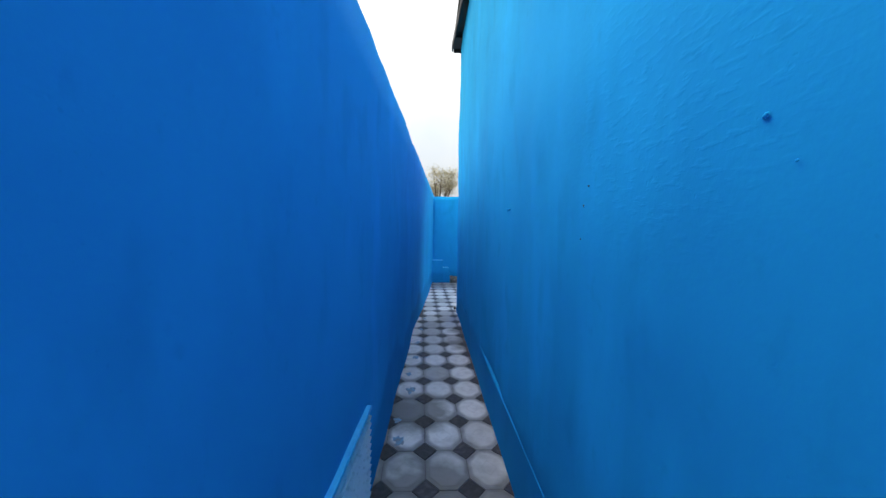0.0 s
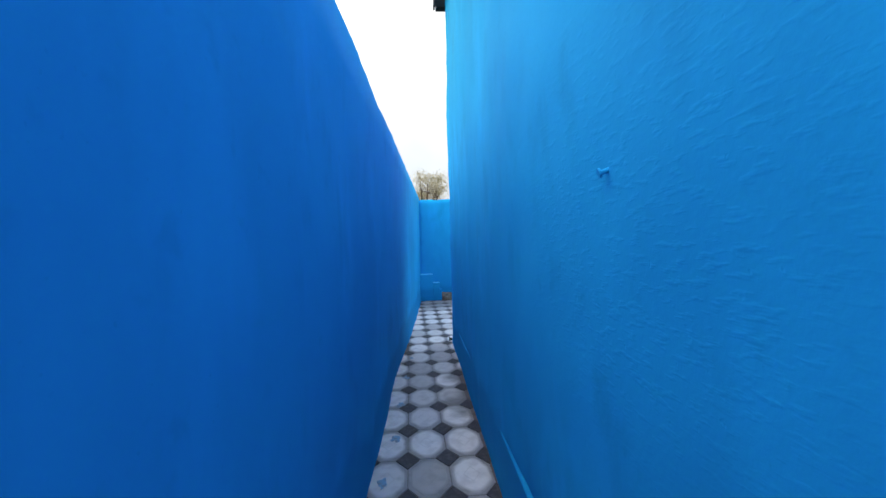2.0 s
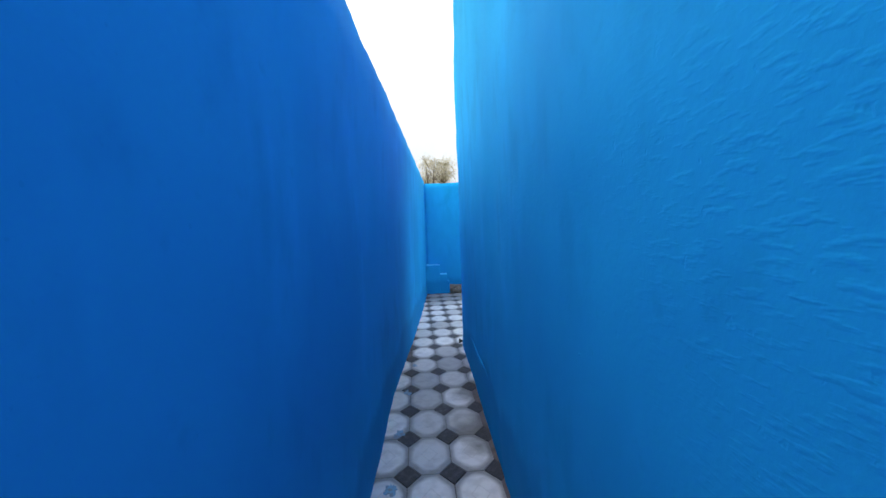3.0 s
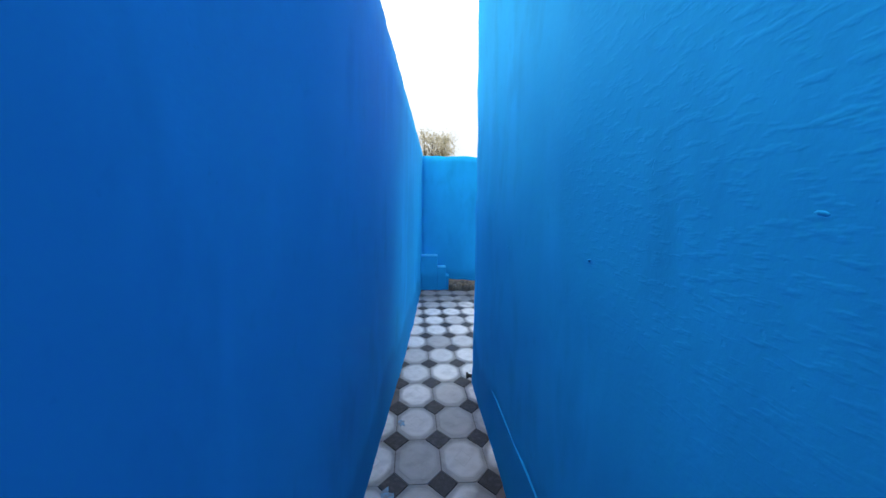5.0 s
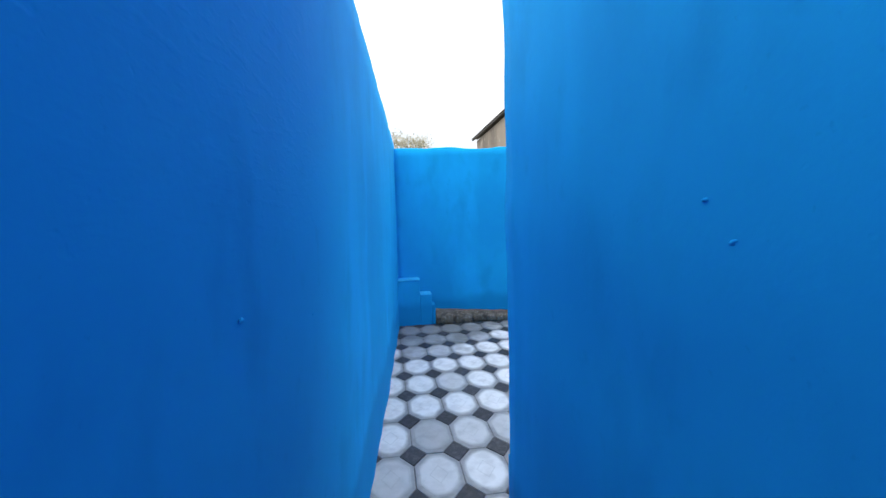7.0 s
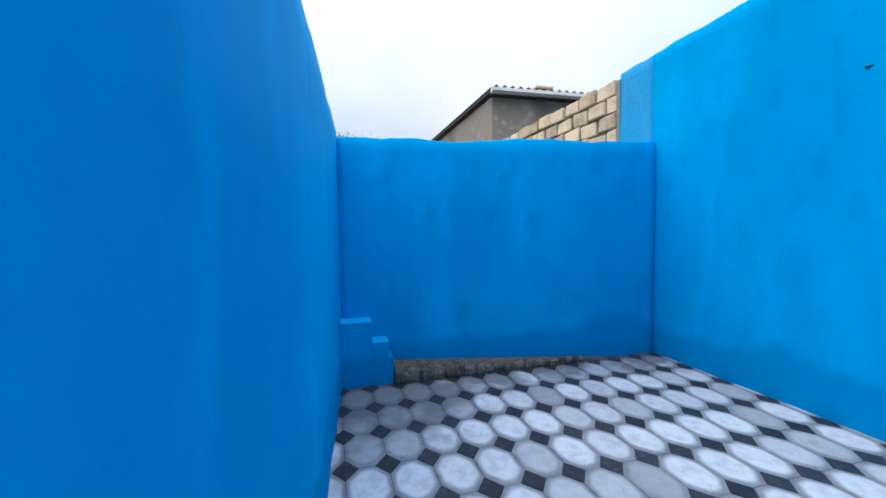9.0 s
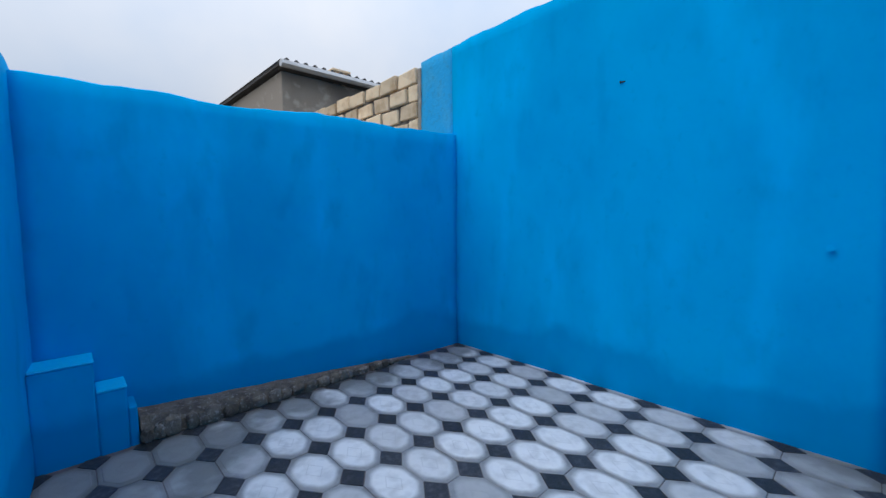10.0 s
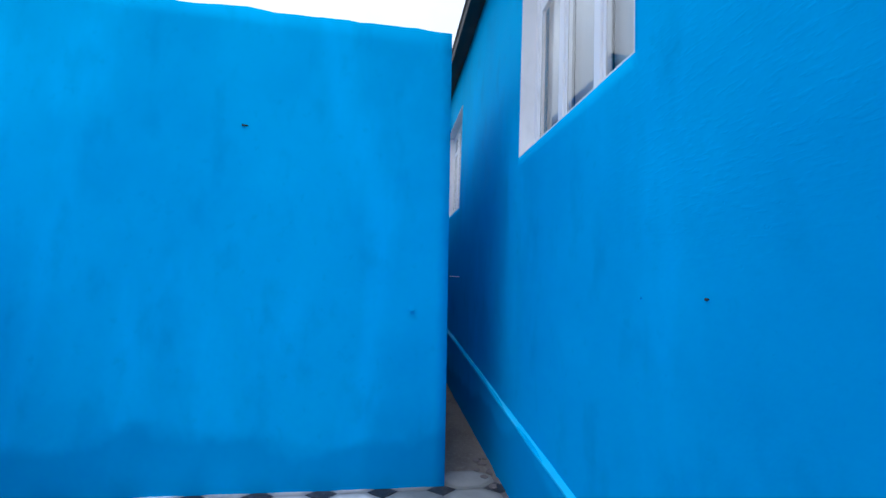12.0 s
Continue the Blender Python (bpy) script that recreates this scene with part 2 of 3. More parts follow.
def tile_material():
    """Cement tile: grey rim, paler worn oval in the middle with a faint lozenge."""
    m = mat("cement_tile", (0.30, 0.302, 0.305), 0.45, spots=[(9, 0.45, 0.7, (0.17, 0.17, 0.175), 0.6, 1), (70, 0.5, 0.7, (0.33, 0.33, 0.33), 0.5, 1)], fine=0.35, fscale=170)
    nt = m.node_tree
    n, l = nt.nodes.new, nt.links.new
    b = nt.nodes["Principled BSDF"]
    base = b.inputs["Base Color"].links[0].from_socket
    tc, oi, geo = n("ShaderNodeTexCoord"), n("ShaderNodeObjectInfo"), n("ShaderNodeNewGeometry")
    nz = n("ShaderNodeTexNoise")
    nz.inputs["Scale"].default_value, nz.inputs["Detail"].default_value = 11, 5
    l(geo.outputs["Position"], nz.inputs["Vector"])

    def op(kind, a, c, clamp=False):
        k = n("ShaderNodeMath")
        k.operation, k.use_clamp = kind, clamp
        for s, v in zip(k.inputs, (a, c)):
            if isinstance(v, (int, float)):
                s.default_value = v
            else:
                l(v, s)
        return k.outputs[0]
    sp = n("ShaderNodeSeparateXYZ")
    l(tc.outputs["Object"], sp.inputs[0])
    u, v = (op("ABSOLUTE", op("MULTIPLY", sp.outputs[k], 1 / half), 0) for k, half in ((0, 0.135), (1, 0.21)))
    oct_side = op("ADD", op("MULTIPLY", u, 0.66), op("MULTIPLY", v, 0.78))
    ring = n("ShaderNodeMath")
    ring.operation = "SMOOTH_MAX"
    l(op("MAXIMUM", u, v), ring.inputs[0])
    l(oct_side, ring.inputs[1])
    ring.inputs[2].default_value = 0.25
    edge = op("ADD", ring.outputs[0], op("MULTIPLY", op("SUBTRACT", nz.outputs["Fac"], 0.5), 0.26))
    r = n("ShaderNodeMapRange")
    r.interpolation_type = "SMOOTHSTEP"
    for key, v in (("From Min", 0.95), ("From Max", 0.7), ("To Min", 0), ("To Max", 1)):
        r.inputs[key].default_value = v
    l(edge, r.inputs[0])
    wear = n("ShaderNodeMapRange")
    for key, v in (("From Min", 0.0), ("From Max", 0.6), ("To Min", 0.2), ("To Max", 1.0)):
        wear.inputs[key].default_value = v
    l(oi.outputs["Random"], wear.inputs[0])
    patch = n("ShaderNodeMapRange")
    for key, v in (("From Min", 0.36), ("From Max", 0.56), ("To Min", 0.72), ("To Max", 1.0)):
        patch.inputs[key].default_value = v
    l(nz.outputs["Fac"], patch.inputs[0])
    fac = op("MULTIPLY", op("MULTIPLY", r.outputs[0], wear.outputs[0]), patch.outputs[0])
    loz = op("ADD", op("ABSOLUTE", op("MULTIPLY", sp.outputs[0], 1 / 0.052), 0), op("ABSOLUTE", op("MULTIPLY", sp.outputs[1], 1 / 0.078), 0))
    line = op("LESS_THAN", op("ABSOLUTE", op("SUBTRACT", loz, 1.0), 0), 0.07)
    mx = n("ShaderNodeMix")
    mx.data_type = "RGBA"
    mx.inputs["B"].default_value = (0.8, 0.8, 0.8, 1)
    l(op("MULTIPLY", fac, op("SUBTRACT", 1.0, op("MULTIPLY", line, 0.22))), mx.inputs["Factor"])
    l(base, mx.inputs["A"])
    # trodden-in dust by the footing, at the passage mouth and along the alley
    wide = n("ShaderNodeTexNoise")
    wide.inputs["Scale"].default_value, wide.inputs["Detail"].default_value = 3.5, 6
    l(geo.outputs["Position"], wide.inputs["Vector"])
    dust = None
    for at, rad in (((1.0, 8.7, 0), 1.1), ((1.9, 8.9, 0), 0.8), ((2.8, 8.9, 0), 0.6), ((3.9, 8.9, 0), 0.8), ((4.3, 5.1, 0), 0.9), ((3.3, 4.85, 0), 0.5), ((1.0, 2.9, 0), 0.42), ((1.0, 3.6, 0), 0.34), ((0.25, -0.3, 0), 0.8), ((0.2, 0.9, 0), 0.45)):
        d = n("ShaderNodeVectorMath")
        d.operation = "DISTANCE"
        d.inputs[1].default_value = at
        l(geo.outputs["Position"], d.inputs[0])
        q = op("SUBTRACT", op("ADD", 1.0, op("MULTIPLY", op("SUBTRACT", wide.outputs["Fac"], 0.5), 1.6)), op("MULTIPLY", d.outputs["Value"], 1 / rad))
        dust = op("MAXIMUM", dust, q) if dust else q
    soil = n("ShaderNodeMix")
    soil.data_type = "RGBA"
    soil.inputs["B"].default_value = (0.14, 0.14, 0.13, 1)
    l(op("MULTIPLY", op("MULTIPLY", dust, 2.0, True), 0.8), soil.inputs["Factor"])
    l(mx.outputs["Result"], soil.inputs["A"])
    l(soil.outputs["Result"], b.inputs["Base Color"])
    return m


TILE = tile_material()


def glass_material():
    m = bpy.data.materials.new("window_glass")
    m.use_nodes = True
    b = m.node_tree.nodes["Principled BSDF"]
    b.inputs["Base Color"].default_value = (0.95, 0.97, 0.97, 1)
    b.inputs["Roughness"].default_value = 0.02
    b.inputs["Transmission Weight"].default_value = 1.0
    b.inputs["IOR"].default_value = 1.45
    return m


GLASS = glass_material()


# ---- mesh helpers ----
def mesh(name, bm, material, smooth=False):
    bmesh.ops.recalc_face_normals(bm, faces=bm.faces)
    me = bpy.data.meshes.new(name)
    bm.to_mesh(me)
    bm.free()
    me.materials.append(material)
    if smooth:
        for p in me.polygons:
            p.use_smooth = True
    return me


def thing(name, bm, material, label="", category="", kind="", group="", smooth=False):
    return tagged(new(name, mesh(name, bm, material, smooth)), label, category, group, kind)


def part(name, bm, material, parent, label="", smooth=False):
    ob = new(name, mesh(name, bm, material, smooth))
    ob.parent = parent
    return tagged(ob, label)


def empty(name, label, category, at=(0, 0, 0), group="", kind=""):
    ob = new(name)
    ob.location = at
    return tagged(ob, label, category, group, kind)


def box(bm, a, b, bevel=0.0):
    """A box between two corners."""
    r = bmesh.ops.create_cube(bm, size=1)
    c = [(p + q) / 2 for p, q in zip(a, b)]
    s = [abs(q - p) for p, q in zip(a, b)]
    for v in r["verts"]:
        v.co = Vector([v.co[i] * s[i] + c[i] for i in range(3)])
    if bevel:
        es = list({e for v in r["verts"] for e in v.link_edges})
        bmesh.ops.bevel(bm, geom=es, offset=bevel, segments=2, affect="EDGES", profile=0.5)
    return bm


def cube(a, b, bevel=0.0):
    return box(bmesh.new(), a, b, bevel)


def tube(bm, p, q, r, n=10, r2=None):
    """A closed round bar from p to q."""
    p, q = Vector(p), Vector(q)
    d = q - p
    k = bmesh.ops.create_cone(bm, cap_ends=True, segments=n, radius1=r, radius2=r if r2 is None else r2, depth=d.length)
    m = Matrix.Translation((p + q) / 2) @ d.to_track_quat("Z", "Y").to_matrix().to_4x4()
    bmesh.ops.transform(bm, matrix=m, verts=k["verts"])
    return bm


def plaster(p, q, z0, tops, thick, step=0.09, rough=0.006, wavy=0.012, seed=0, holes=(), lip=0.0):
    """An uneven plastered slab. Its face runs from p to q (seen from its left, thickness to its right);
    tops: heights at both ends; holes: (s0, s1, za, zb) openings through it."""
    p, q = Vector((*p, 0)), Vector((*q, 0))
    u = (q - p).normalized()
    out = Vector((-u.y, u.x, 0))
    length = (q - p).length
    ss = sorted({*np.linspace(0, length, max(2, int(length / step) + 1)).round(4), *[h for o in holes for h in o[:2]]})
    zm = min(tops)
    zs = sorted({*np.linspace(z0, zm - 0.12, max(2, int((zm - z0) / step) + 1)).round(4), *[h for o in holes for h in o[2:]]})
    bm = bmesh.new()
    grid = {}

    def bulge(s, z):
        a = noise.noise((s * 0.8, z * 0.8, seed)) * 2.2 + noise.noise((s * 3.1, z * 3.1, seed + 5)) + 0.5 * noise.noise((s * 8, z * 8, seed + 9))
        return a * rough
    for i, s in enumerate(ss):
        top = tops[0] + (tops[1] - tops[0]) * s / length + wavy * (noise.noise((s * 2.3, seed, 1.5)) * 1.4 + noise.noise((s * 9, seed, 4.5)) * 0.5)
        for j in range(len(zs) + 1):
            z = zs[j] if j < len(zs) else top - 0.012
            o = bulge(s, z) * min([1.0] + [math.hypot(max(a - s, s - b, 0), max(c - z, z - d, 0)) / 0.3 for a, b, c, d in holes])
            grid[i, j, 0] = bm.verts.new(p + u * s + out * o + Vector((0, 0, z)))
            grid[i, j, 1] = bm.verts.new(p + u * s - out * thick + Vector((0, 0, z)))
        grid[i, "a"] = bm.verts.new(p + u * s - out * 0.016 + Vector((0, 0, top)))
        grid[i, "b"] = bm.verts.new(p + u * s - out * (thick - 0.016) + Vector((0, 0, top)))
    ni, nj = len(ss), len(zs) + 1

    def solid(i, j):
        if not (0 <= i < ni - 1 and 0 <= j < nj - 1):
            return False
        sm = (ss[i] + ss[i + 1]) / 2
        zz = (zs[j] + (zs[j + 1] if j + 1 < len(zs) else zs[j] + 0.1)) / 2
        return not any(a < sm < b and c < zz < d for a, b, c, d in holes)
    for i in range(ni - 1):
        for j in range(nj - 1):
            if not solid(i, j):
                continue
            for k in (0, 1):
                f = [grid[i, j, k], grid[i + 1, j, k], grid[i + 1, j + 1, k], grid[i, j + 1, k]]
                bm.faces.new(f if k == 0 else f[::-1]).smooth = True
            for di, dj, e in ((-1, 0, ((i, j), (i, j + 1))), (1, 0, ((i + 1, j), (i + 1, j + 1))), (0, -1, ((i, j), (i + 1, j)))):
                if not solid(i + di, j + dj):
                    (a, b), (c, d) = e
                    bm.faces.new([grid[a, b, 0], grid[c, d, 0], grid[c, d, 1], grid[a, b, 1]])
            if j + 1 < nj - 1 and not solid(i, j + 1):
                bm.faces.new([grid[i, j + 1, 0], grid[i + 1, j + 1, 0], grid[i + 1, j + 1, 1], grid[i, j + 1, 1]])
        t = nj - 1
        bm.faces.new([grid[i, t, 0], grid[i + 1, t, 0], grid[i + 1, "a"], grid[i, "a"]]).smooth = True
        bm.faces.new([grid[i, "a"], grid[i + 1, "a"], grid[i + 1, "b"], grid[i, "b"]])
        bm.faces.new([grid[i, "b"], grid[i + 1, "b"], grid[i + 1, t, 1], grid[i, t, 1]])
    for i in (0, ni - 1):
        t = nj - 1
        bm.faces.new([grid[i, t, 0], grid[i, "a"], grid[i, "b"], grid[i, t, 1]])
    return bm


# ---- the plan ----
def left_x(y):
    return 0.02 + 0.068 * y


def right_x(y):
    return 0.84 + 0.018 * y


def back_y(x):
    return 9.03 - 0.07 * (x - 0.6)


def house_y(x):
    return 4.92 - 0.02 * (x - 0.93)


W, V, X0, Y0 = 0.27, 0.42, 3.575, 8.3
YARD_X = 4.16
Y_START = -6.0


def build_structure():
    bm = bmesh.new()
    bmesh.ops.create_grid(bm, x_segments=1, y_segments=1, size=1500)
    for v in bm.verts:
        v.co.z = -0.12
    thing("ground", bm, GROUND, "bare dry soil reaching to the horizon", "ground", "structure")
    wall = plaster
    bm = wall((left_x(9.4), 9.4), (left_x(Y_START), Y_START), -0.1, (2.45, 2.68), 0.22, seed=1, rough=0.007)
    for v in bm.verts:   # the foot of the old wall bows away from its straight top
        bow = np.interp(v.co.y, (-6, 0, 1.2, 3.7, 5.4, 6.5, 9.4), (0, 0, -0.02, -0.075, -0.03, -0.01, 0))
        v.co.x += bow * (1 - v.co.z / 2.6)
    thing("wall_west", bm, BLUE,
          "long uneven blue-painted plaster boundary wall", "wall", "structure")
    thing("wall_back", wall((YARD_X + 0.02, back_y(YARD_X)), (left_x(9.0) - 0.02, back_y(left_x(9.0))), -0.1, (2.445, 2.41), 0.2, seed=2, wavy=0.032), BLUE,
          "lower blue-painted wall with a ragged top closing the yard", "wall", "structure")
    bm = wall((YARD_X, 5.33), (YARD_X, 8.82), -0.1, (3.49, 3.445), 0.28, seed=3, wavy=0.018)
    for v in bm.verts:   # its free end leans back a little
        v.co.y += 0.022 * v.co.z * (9.4 - v.co.y) / 4.07
    thing("wall_east", bm, BLUE, "tall blue-painted plaster wall along the tiled yard", "wall", "structure")
    thing("wall_east_end", wall((YARD_X + 0.012, 8.82), (YARD_X + 0.012, 9.4), -0.1, (3.445, 3.43), 0.26, seed=23, wavy=0.02), BLUE_THIN,
          "thinly painted pale blue end of the tall wall", "wall", "structure")
    thing("wall_passage", wall((11.5, 5.2), (YARD_X + 0.28, 5.43), -0.1, (3.45, 3.45), 0.24, seed=4, step=0.2), BLUE,
          "blue-painted wall lining the dark side passage", "wall", "structure")
    thing("wall_passage_end", wall((11.5, 3.9), (11.5, 5.6), -0.1, (3.0, 3.0), 0.2, seed=14, step=0.2), BLUE,
          "blue wall at the far end of the side passage", "wall", "structure")
    thing("wall_start", wall((-1.0, Y_START), (1.4, Y_START), -0.1, (2.7, 2.7), 0.2, seed=13, step=0.2), BLUE,
          "blue wall at the entrance end of the alley", "wall", "structure")


WIN = [(2.59, 4.09, 2.48), (6.76, 8.26, 2.55)]
WIN_TOP = 4.1
C_Y = 4.92
C_X = right_x(C_Y) + 0.03
HK = math.sqrt(1 + 0.02 ** 2)


def along(x):
    """Distance along the yard face of the house from its corner."""
    return (x - C_X) * HK


def build_house():
    thing("wall_house_alley", plaster((right_x(Y_START) + 0.03, Y_START), (C_X, C_Y), -0.1, (4.76, 4.76), 0.25, seed=6, rough=0.009),
          BLUE, "tall lumpy blue-painted house wall beside the alley", "wall", "structure")
    holes = [(along(a), along(b), c, WIN_TOP) for a, b, c in WIN]
    thing("wall_house_yard", plaster((C_X + 0.25, house_y(C_X + 0.25)), (11.5, house_y(11.5)), -0.1, (4.76, 4.76), 0.25, seed=7, holes=[(a - 0.25, b - 0.25, c, d) for a, b, c, d in holes]),
          BLUE, "blue-painted house wall with white windows over the yard", "wall", "structure")
    # plinths, with a sloped top edge
    for name, p, q, h0, proud in (("plinth_alley", (right_x(Y_START) + 0.03, Y_START), (C_X, C_Y - 0.002), 0.36, 0.013),
                                 ("plinth_yard", (C_X + 0.002, house_y(C_X)), (11.5, house_y(11.5)), 0.48, 0.03)):
        p, q = Vector((*p, 0)), Vector((*q, 0))
        u = (q - p).normalized()
        out = Vector((-u.y, u.x, 0))
        bm = bmesh.new()
        n = int((q - p).length / 0.12)
        rows = []
        for i in range(n + 1):
            c = p + (q - p) * (i / n)
            w = noise.noise((i * 0.12, 3.3, proud * 90))
            h = h0 + (0.06 * (c.x - 3) if c.x > 1.2 else 0)
            edge = proud
            if name == "plinth_alley":   # its edge is worn flush towards the yard
                edge = proud * (1 - 0.8 * min(1, max(0, (c.y - 1.0) / 1.5)))
            prof = [(0.0, -0.1), (edge + 0.012 + 0.006 * w, -0.1), (edge + 0.008 * w, 0.15), (edge + 0.004 * w, h - 0.008 + 0.012 * w), (0.005, h + 0.012 * w), (-0.02, h + 0.012 * w), (-0.02, -0.1)]
            rows.append([bm.verts.new(c + out * o + Vector((0, 0, z))) for o, z in prof])
        for a, b in zip(rows, rows[1:]):
            for k in range(7):
                f = bm.faces.new([a[k], b[k], b[(k + 1) % 7], a[(k + 1) % 7]])
                f.material_index = 0
        bm.faces.new(rows[0])
        bm.faces.new(rows[-1][::-1])
        thing(name, bm, BLUE, "low blue-painted plaster plinth at the foot of the wall", "plinth", "structure")
    ledge = bmesh.new()
    bm = ledge
    a, b = Vector((C_X + 0.3, house_y(C_X + 0.3), 0)), Vector((11.4, house_y(11.4), 0))
    rows = []
    for i in range(81):
        c = a + (b - a) * (i / 80)
        w = 0.006 * noise.noise((i * 0.3, 1, 2))
        w += 0.48 + 0.06 * (c.x - 3)
        rows.append([bm.verts.new(c + Vector((0, o, z + w))) for o, z in ((0.0, -0.023), (0.034, -0.026), (0.034, -0.012), (0.0, 0.008))])
    for r, t in zip(rows, rows[1:]):
        for k in range(4):
            bm.faces.new([r[k], t[k], t[(k + 1) % 4], r[(k + 1) % 4]])
    thing("trim", ledge, BLUE_LIGHT, "bright blue sloped ledge along the top of the plinth", "trim", "structure")
    # inside behind the windows: wall and ceiling coloured dark to give room shade
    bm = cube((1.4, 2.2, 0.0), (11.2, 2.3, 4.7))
    thing("wall_room", bm, ROOM, "dark-coloured backing wall standing in for the unlit room", "wall", "structure")
    thing("ceiling", cube((C_X + 0.3, -5.9, 4.65), (11.4, 4.1, 4.7)), ROOM, "plain dark-coloured ceiling inside the house", "ceiling", "structure")
    # roof with overhanging eaves
    roof = empty("house_roof", "dark overhanging eave of the blue house", "roof", (C_X, C_Y, 4.76), kind="structure")
    roof.rotation_euler.z = math.atan(-0.02)
    part("roof_deck", cube((-0.12, -11, 0.10), (11.0, 0.20, 0.13)), ROOF, roof)
    part("fascia", cube((-0.14, -11, -0.03), (-0.115, 0.19, 0.1), 0.004), FASCIA, roof).rotation_euler.z = 0.032
    part("fascia", cube((-0.11, 0.16, -0.05), (11.0, 0.185, 0.1), 0.004), FASCIA, roof)
    part("soffit", cube((-0.11, -0.3, 0.005), (11.0, 0.16, 0.02)), FASCIA, roof)


def build_window(name, x0, x1, z0):
    y = house_y((x0 + x1) / 2)
    w = empty(name, "white plastic three-pane window with pale blinds behind", "window", ((x0 + x1) / 2, y, z0), kind="structure")
    w.rotation_euler.z = math.atan(-0.02)
    h, half = WIN_TOP - z0, (x1 - x0) / 2
    lin = bmesh.new()
    for a, b in (((-half, -0.2, 0), (-half + 0.014, -0.003, h)), ((half - 0.014, -0.2, 0), (half, -0.003, h)), ((-half + 0.014, -0.2, 0), (half - 0.014, -0.003, 0.014)), ((-half + 0.014, -0.2, h - 0.014), (half - 0.014, -0.003, h))):
        box(lin, a, b, 0.002)
    part("reveal", lin, PVC, w)
    fr = bmesh.new()
    d0, d1 = -0.18, -0.115
    t = 0.08
    box(fr, (-half + 0.014, d0, 0.014), (-half + t, d1, h - 0.014), 0.006)
    box(fr, (half - t, d0, 0.014), (half - 0.014, d1, h - 0.014), 0.006)
    box(fr, (-half + t, d0, 0.014), (half - t, d1, t), 0.006)
    box(fr, (-half + t, d0, h - t), (half - t, d1, h - 0.014), 0.006)
    part("window_frame", fr, PVC, w)
    n = 3
    pw = (2 * half - 2 * t - 2 * 0.07) / n
    zt = 1.15
    for i in range(n):
        a = -half + t + i * (pw + 0.07)
        if i:
            part("mullion", cube((a - 0.07, d0, t), (a, d1 + 0.004, h - t), 0.005), PVC, w)
        s = bmesh.new()
        k = 0.028
        bars = [((a, t), (a + k, h - t)), ((a + pw - k, t), (a + pw, h - t)), ((a + k, t), (a + pw - k, t + k)), ((a + k, h - t - k), (a + pw - k, h - t))]
        if i == n - 1:
            bars.append(((a + k, zt), (a + pw - k, zt + 0.08)))
        for (xa, za), (xb, zb) in bars:
            box(s, (xa, d0 + 0.012, za), (xb, d1 - 0.012, zb), 0.004)
        sash = part("sash", s, PVC, w)
        g = part("pane", cube((a + k, -0.14, t + k), (a + pw - k, -0.132, h - t - k)), GLASS, sash)
        g.visible_shadow = False
        c = bmesh.new()
        rows = []
        for j in range(25):
            xx = a - 0.02 + (pw + 0.04) * j / 24
            yy = -0.215 + 0.004 * math.sin(j * 0.8 + i)
            rows.append([c.verts.new((xx, yy, 0.19 + 0.02 * i)), c.verts.new((xx, yy, h + 0.05)), c.verts.new((xx, yy - 0.006, h + 0.05)), c.verts.new((xx, yy - 0.006, 0.19 + 0.02 * i))])
        for p, q in zip(rows, rows[1:]):
            for m in range(4):
                c.faces.new([p[m], q[m], q[(m + 1) % 4], p[(m + 1) % 4]]).smooth = True
        part("curtain", c, CURTAIN, w, "plain white blind")


build_structure()
build_house()
for i, (a, b, c) in enumerate(WIN):
    build_window("window_%d" % (i + 1), a, b, c)


# ---- yard and alley things ----
def build_steps():
    st = empty("masonry_step", "blue-painted stepped masonry block in the yard corner", "step block", (0.6, 8.8, 0))
    for (x0, x1, h, y0) in ((left_x(8.8) - 0.6 - 0.01, 0.305, 0.625, -0.03), (0.305, 0.46, 0.42, -0.026), (0.46, 0.51, 0.28, -0.022)):
        part("step", cube((x0, y0, -0.02), (x1, back_y(0.6 + x1) - 8.8 + 0.01, h - 0.012), 0.012), BLUE, st)
        if h > 0.3:
            # sky-facing tops get a brighter blue, skylight put into the colour
            part("step_top", cube((x0 + 0.004, y0 - 0.004, h - 0.012), (x1 + 0.003, back_y(0.6 + x1) - 8.8 - 0.002, h + 0.002), 0.005), BLUE_LIGHT, st, "blue top coloured brighter as if catching the sky")


